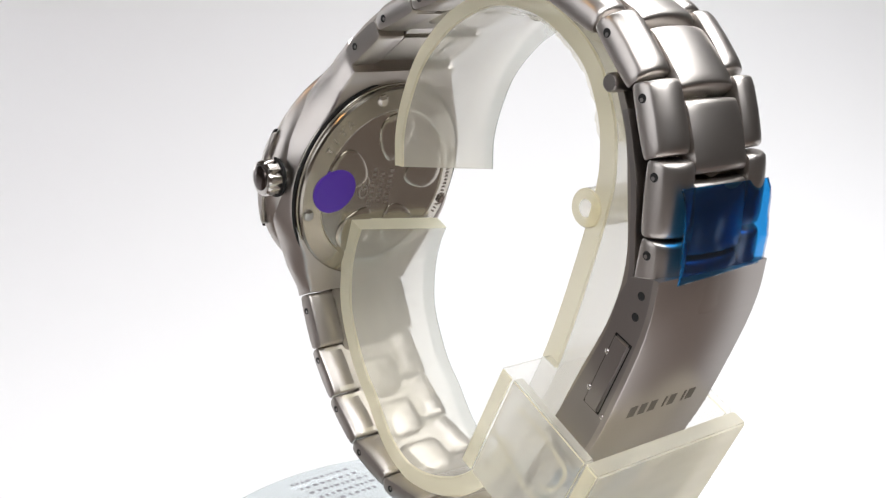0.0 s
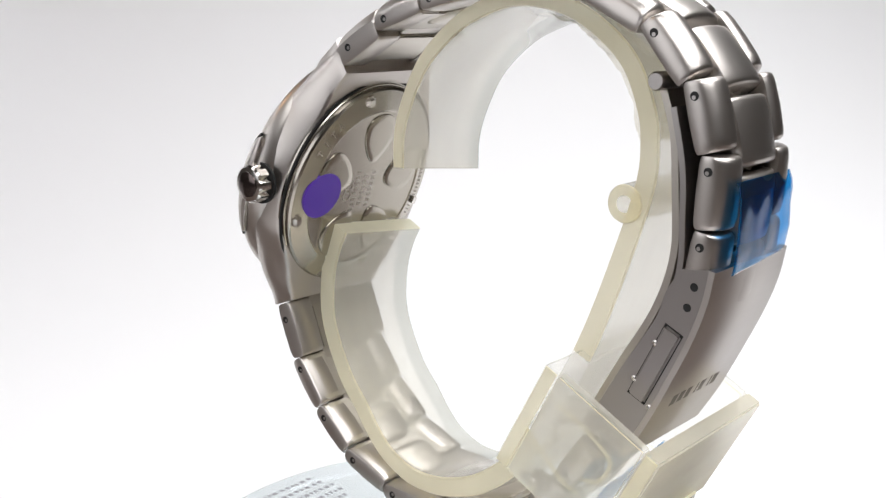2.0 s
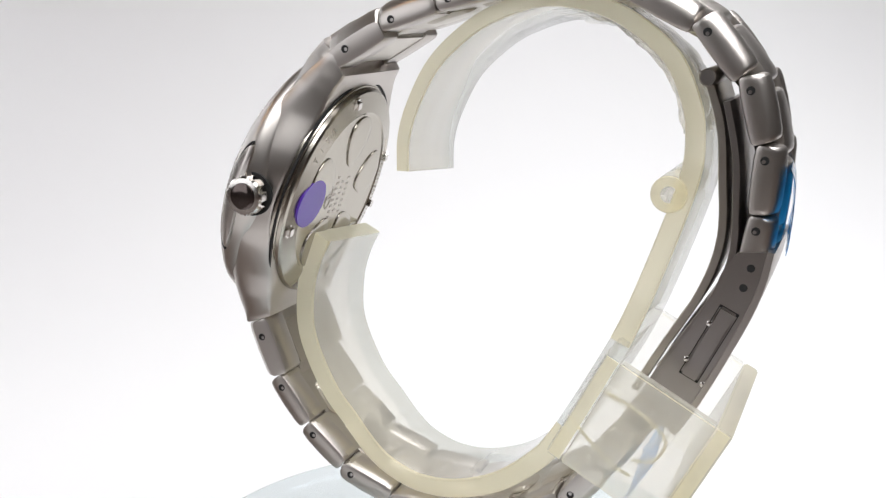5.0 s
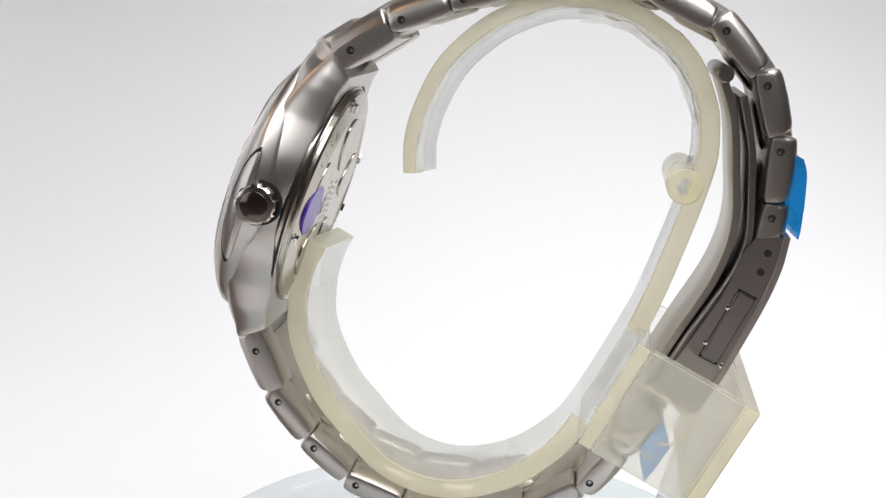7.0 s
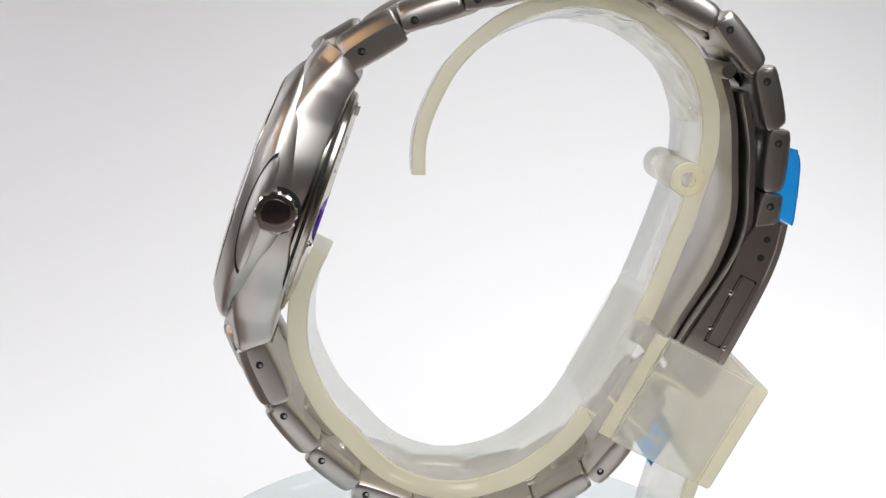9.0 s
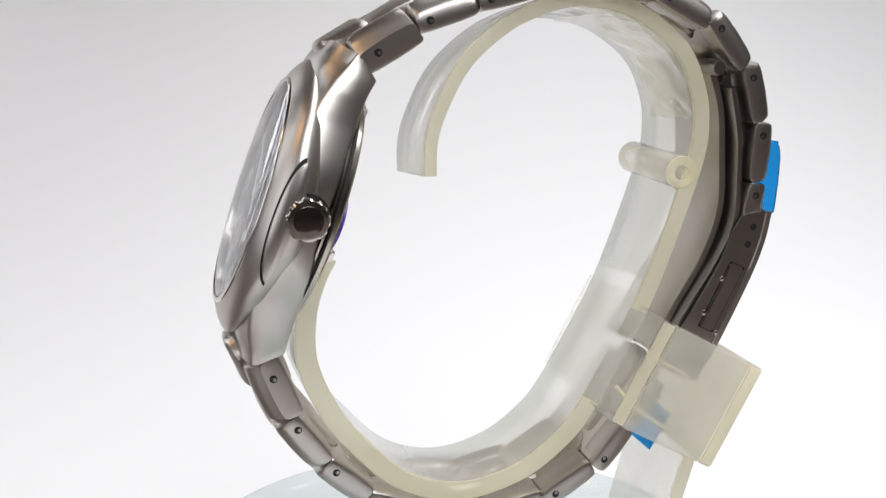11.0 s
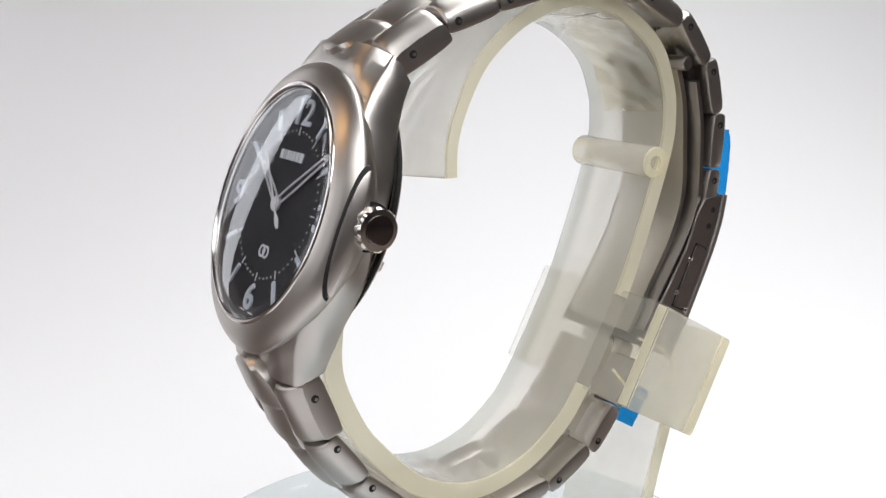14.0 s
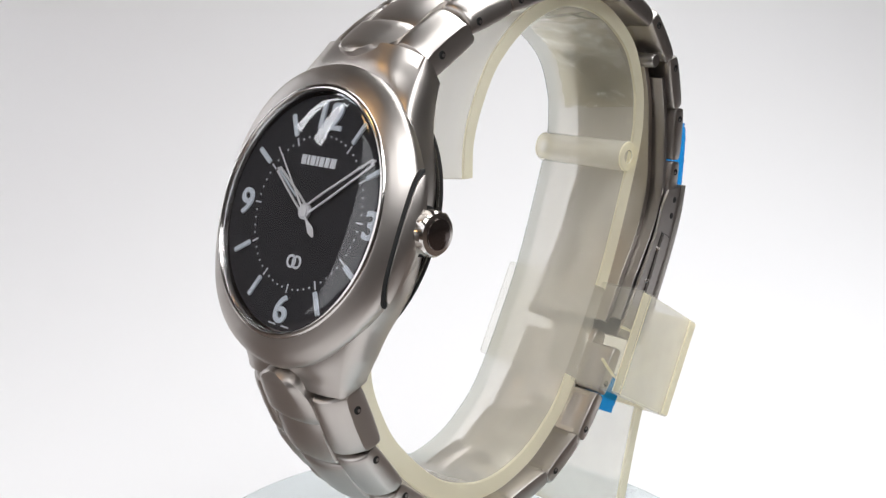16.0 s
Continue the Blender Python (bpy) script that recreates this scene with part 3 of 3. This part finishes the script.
def clasp():
    cover = [(42.5, 55.0), (41.8, 51.0), (40.3, 46.5), (37.6, 40.4), (35.0, 35.0), (32.3, 30.4)]
    ob = strip(cover, MID - 9.6, MID + 9.6, 0.9, TITANIUM, "clasp_cover", watch, "satin folding clasp cover")
    inner = [(38.6, 54.6), (36.9, 51.8), (35.6, 48.0), (32.2, 42.0), (28.9, 36.6), (26.4, 33.0)]
    for side in (-1, 1):
        a, b = smooth_path([(x, 0, z) for x, z in cover]), smooth_path([(x, 0, z) for x, z in inner])
        rings = []
        for p, q in zip(a, b):
            y0, y1 = MID + side * 8.8, MID + side * 9.25
            rings.append([p + Vector((0, y0, 0)), p + Vector((0, y1, 0)), q + Vector((0, y1, 0)), q + Vector((0, y0, 0))])
        part("side_wall", loft(rings), SHADED, ob)
        place = run((38.9, 47.0), (34.6, 38.0), True)
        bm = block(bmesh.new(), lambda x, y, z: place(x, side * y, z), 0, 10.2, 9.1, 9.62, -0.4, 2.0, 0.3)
        part("push_button", bm, SHADED, ob, "narrow satin push button")
        bm = block(bmesh.new(), lambda x, y, z: place(x, side * y, z), -0.16, 10.36, 9.1, 9.29, -0.56, 2.16, 0.05)
        part("button_gap", bm, HOLE, ob, "dark gap round the push button")
        for u, z in ((35.9, 45.4), (33.4, 40.5), (35.6, 37.4)):
            at = lambda x, y, h: Vector((u + x, MID + side * h, z + y))
            part("rivet", lathe([(0.42, 9.2), (0.36, 9.36), (0.15, 9.44)], at, 14), POLISHED, ob)
        for u, z in ((40.3, 52.8), (39.6, 50.3)):
            at = lambda x, y, h: Vector((u + x, MID + side * h, z + y))
            part("pin_hole", lathe([(0.5, 9.1), (0.5, 9.265), (0.2, 9.265)], at, 16), HOLE, ob)
    # pressed maker's mark on the cover
    for i, w in enumerate((1.3, 0.4, 1.2, 0.4, 1.2, 1.2, 1.3)):
        y = 5.6 - i * 1.75
        place = run((36.35, 37.8), (35.65, 36.35), False)
        part("stamped_bar", block(bmesh.new(), lambda x, yy, z: place(x, yy, z), -0.85, 0.85, y - w, y, 0.42, 0.5), STAMPED, ob)
    strip([(33.4, 75.0), (35.2, 69.5), (35.9, 63.0), (36.2, 55.5), (34.2, 48.5), (29.8, 40.6), (26.6, 34.6)], MID - 6.8, MID + 6.8, 1.1, INNER, "fold_plate", watch, "curved inner plate of the clasp")
    strip([(36.0, 72.5), (37.5, 66.0), (37.9, 60.0), (37.9, 54.0), (36.0, 48.5), (31.2, 40.5), (28.2, 35.0)], MID - 8.5, MID + 8.5, 0.9, SHADED, "fold_plate", watch, "curved outer plate of the clasp")
    at = lambda x, y, h: Vector((33.6 + x, MID + h, 75.2 + y))
    part("hinge_pin", lathe([(0.9, -8.6), (1.1, -8.3), (1.1, 8.3), (0.9, 8.6)], at, 24), SHADED, watch)


clasp()


def film():
    """Loose blue film, wrinkled over the links."""
    for path, v0, v1, amp in (([(42.4, 64.4), (42.9, 62.6), (42.9, 59.0), (42.8, 57.0), (42.5, 54.7)], MID - 8.0, MID + 8.9, 0.12),
                              ([(28.4, 25.9), (27.2, 23.9), (26.2, 22.2), (25.2, 20.6)], MID - 8.5, MID + 8.5, 0.15)):
        pts = smooth_path([(a, 0, b) for a, b in path], 8)
        rings = []
        for i, p in enumerate(pts):
            d = (pts[min(i + 1, len(pts) - 1)] - pts[max(i - 1, 0)]).normalized()
            n = Vector((d.z, 0, -d.x)) * -1
            ring = []
            for j in range(29):
                f = j / 28
                bulge = 0.3 + 0.4 * (1 - (2 * f - 1) ** 2) + 1.3 * (1 - f) ** 2
                q = p + Vector((0, v0 + (v1 - v0) * f + 0.15 * noise.noise((i * 0.5, j * 0.2, 9)), 0)) + n * (bulge + amp * noise.noise((i * 0.12, j * 0.22, 2.0)))
                ring.append(q)
            rings.append(ring + [q - n * 0.08 for q in ring[::-1]])
        part("protective_film", loft(rings), FILM, watch, "blue plastic film stuck on the bracelet", 180)


film()

# ---- the stand ----
stand = thing("watch_stand", "clear plastic watch stand with a C-shaped hoop and yellowed frosted edges", "stand")
HOOP = [(-6.7, 61.0), (-6.6, 65.5), (-5.3, 70.0), (-2.4, 75.5), (1.9, 79.7), (6.2, 82.3), (12.4, 84.2), (19.0, 83.6), (24.4, 81.2),
        (29.1, 77.2), (31.6, 72.0), (32.3, 68.0), (32.0, 63.0), (29.2, 53.6), (25.5, 43.3), (21.9, 35.8), (16.8, 26.5), (13.2, 22.0),
        (7.0, 17.6), (-1.2, 15.6), (-10.0, 17.6), (-17.0, 24.1), (-20.4, 28.9), (-23.1, 35.7), (-23.1, 42.3), (-21.9, 46.9), (-20.3, 50.2)]
strip(HOOP, -6.7, 10.4, 2.3, PLASTIC, "hoop", stand, "clear plastic hoop band with frosted edges", EDGE, 0.14, (1.8, 2.9), 2.0, -1.8)


def sleeve():
    o, a, b = Vector((17.2, 0, 27.4)), Vector((0.455, 0, 0.891)), Vector((0.883, 0, -0.469))
    place = lambda x, y, z: o + a * x + b * z + Vector((0, y, 0))

    def wall(x0, x1, y0, y1, z0, z1, label, rim, mat=MILKY):
        bm = block(bmesh.new(), place, x0, x1, y0, y1, z0, z1, 0.25)
        for f in bm.faces:
            if f.calc_center_median().y < y0 + 0.13 and f.calc_area() < rim:
                f.material_index = 1
        part("sleeve_wall", bm, [mat, EDGE], stand, label)
    wall(0, 16.0, -14.5, 12.2, 0.0, 2.2, "", 60, CLEAR)
    wall(0, 16.0, -14.5, 12.2, 15.8, 18.0, "thick yellowed end wall of the sleeve", 60, THICK)
    wall(0, 16.0, -14.5, -12.9, 2.2, 15.8, "", 60)
    wall(0, 16.0, 10.7, 12.2, 2.2, 15.8, "", 60, CLEAR)


sleeve()


def tube():
    at = lambda x, y, h: Vector((29.6 + x, h, 60.6 + y))
    bm = lathe([(1.05, -6.9), (2.2, -6.9), (2.35, -6.7), (2.35, 9.6), (2.2, 9.8), (1.05, 9.8), (1.05, -6.9)], at, 40, (False, False))
    for f in bm.faces:
        ys = [v.co.y for v in f.verts]
        if max(ys) - min(ys) < 1:
            f.material_index = 1
    part("tube", bm, [PLASTIC, EDGE], stand, "clear plastic cross tube")


tube()
strip([(33.0, 20.2), (31.0, 13.0), (28.6, 3.0), (28.0, 0.15)], -9.5, 8.5, 2.2, PLASTIC, "leg", stand, "clear plastic leg", EDGE)


def cord(path, v, r):
    pts = smooth_path([(a, v + 0.6 * math.sin(3 * i), b) for i, (a, b) in enumerate(path)])
    rings = []
    for i, p in enumerate(pts):
        d = (pts[min(i + 1, len(pts) - 1)] - pts[max(i - 1, 0)]).normalized()
        n = d.cross(Vector((0, 1, 0))).normalized()
        b = d.cross(n)
        rings.append([p + (n * math.cos(math.pi * j / 4) + b * math.sin(math.pi * j / 4)) * r for j in range(8)])
    part("plastic_thread", loft(rings), EDGE, stand, "clear plastic thread caught inside the sleeve")


cord([(24.0, 35.3), (27.0, 33.9), (29.6, 32.4), (31.8, 29.8), (30.5, 27.2), (27.6, 26.5)], -11.0, 0.24)
cord([(19.4, 31.2), (22.4, 28.0), (25.4, 25.6), (27.4, 24.4)], -11.0, 0.24)


def tape(off, seed, rise, width):
    """Crumpled clear tape round the shoulder of the hoop."""
    path = smooth_path([(a, 0, b) for a, b in ((15.0, 84.1), (20.4, 83.2), (24.6, 81.0), (29.1, 77.0), (31.6, 72.0), (32.3, 68.5))], 9)
    bm = bmesh.new()
    rings = []
    for i, p in enumerate(path):
        d = (path[min(i + 1, len(path) - 1)] - path[max(i - 1, 0)]).normalized()
        n = Vector((-d.z, 0, d.x))
        ring = []
        for j in range(18):
            y = -6.3 + j * width / 17
            fold = noise.noise((i * 0.22 + j * 0.16, j * 0.2, seed)) + 0.7 * max(0, noise.noise((i * 0.5 - j * 0.2, j * 0.12, seed + 4)))
            ring.append(p + Vector((0, y + 0.5 * noise.noise((i * 0.6, j, seed)), -1.5 * (y + 6.9) / 17)) + n * (off + rise * fold))
        rings.append(ring + [q - n * 0.08 for q in ring[::-1]])
    loft(rings, bm=bm)
    part("tape", bm, TAPE, stand, "crumpled yellowed clear tape", 60)


tape(1.25, 0.5, 0.35, 16.0)
tape(-1.55, 7.5, 0.45, 13.0)


def prints():
    """Unreadable printing on the glass plate."""
    rnd = random.Random(4)
    for row in range(5):
        u, v = -39.5 + row * 2.3, -5.5 + 0.5 * row
        while v < 8.0 - abs(row - 2) * 0.6:
            w = rnd.uniform(0.5, 1.3)
            bm = block(bmesh.new(), lambda a, b, c: (a, b, c), u - 0.4, u + 0.4, v, v + w * 0.7, 0.005, 0.05)
            part("print_bar", bm, INK, plate)
            v += w + rnd.uniform(0.25, 0.5)
    for row in range(3):
        u, v = 36.5 + row * 2.1, -4.0
        while v < 4.0:
            w = rnd.uniform(0.5, 1.3)
            part("print_bar", block(bmesh.new(), lambda a, b, c: (a, b, c), u - 0.35, u + 0.35, v, v + w * 0.7, 0.005, 0.05), INK, plate)
            v += w + rnd.uniform(0.3, 0.6)


prints()


def motions():
    for ob in (watch, stand, plate):
        walk(ob, [(t, pose(0, 0, 0, 0, 0, a + OFFSET)) for t, a in TURN])


motions()
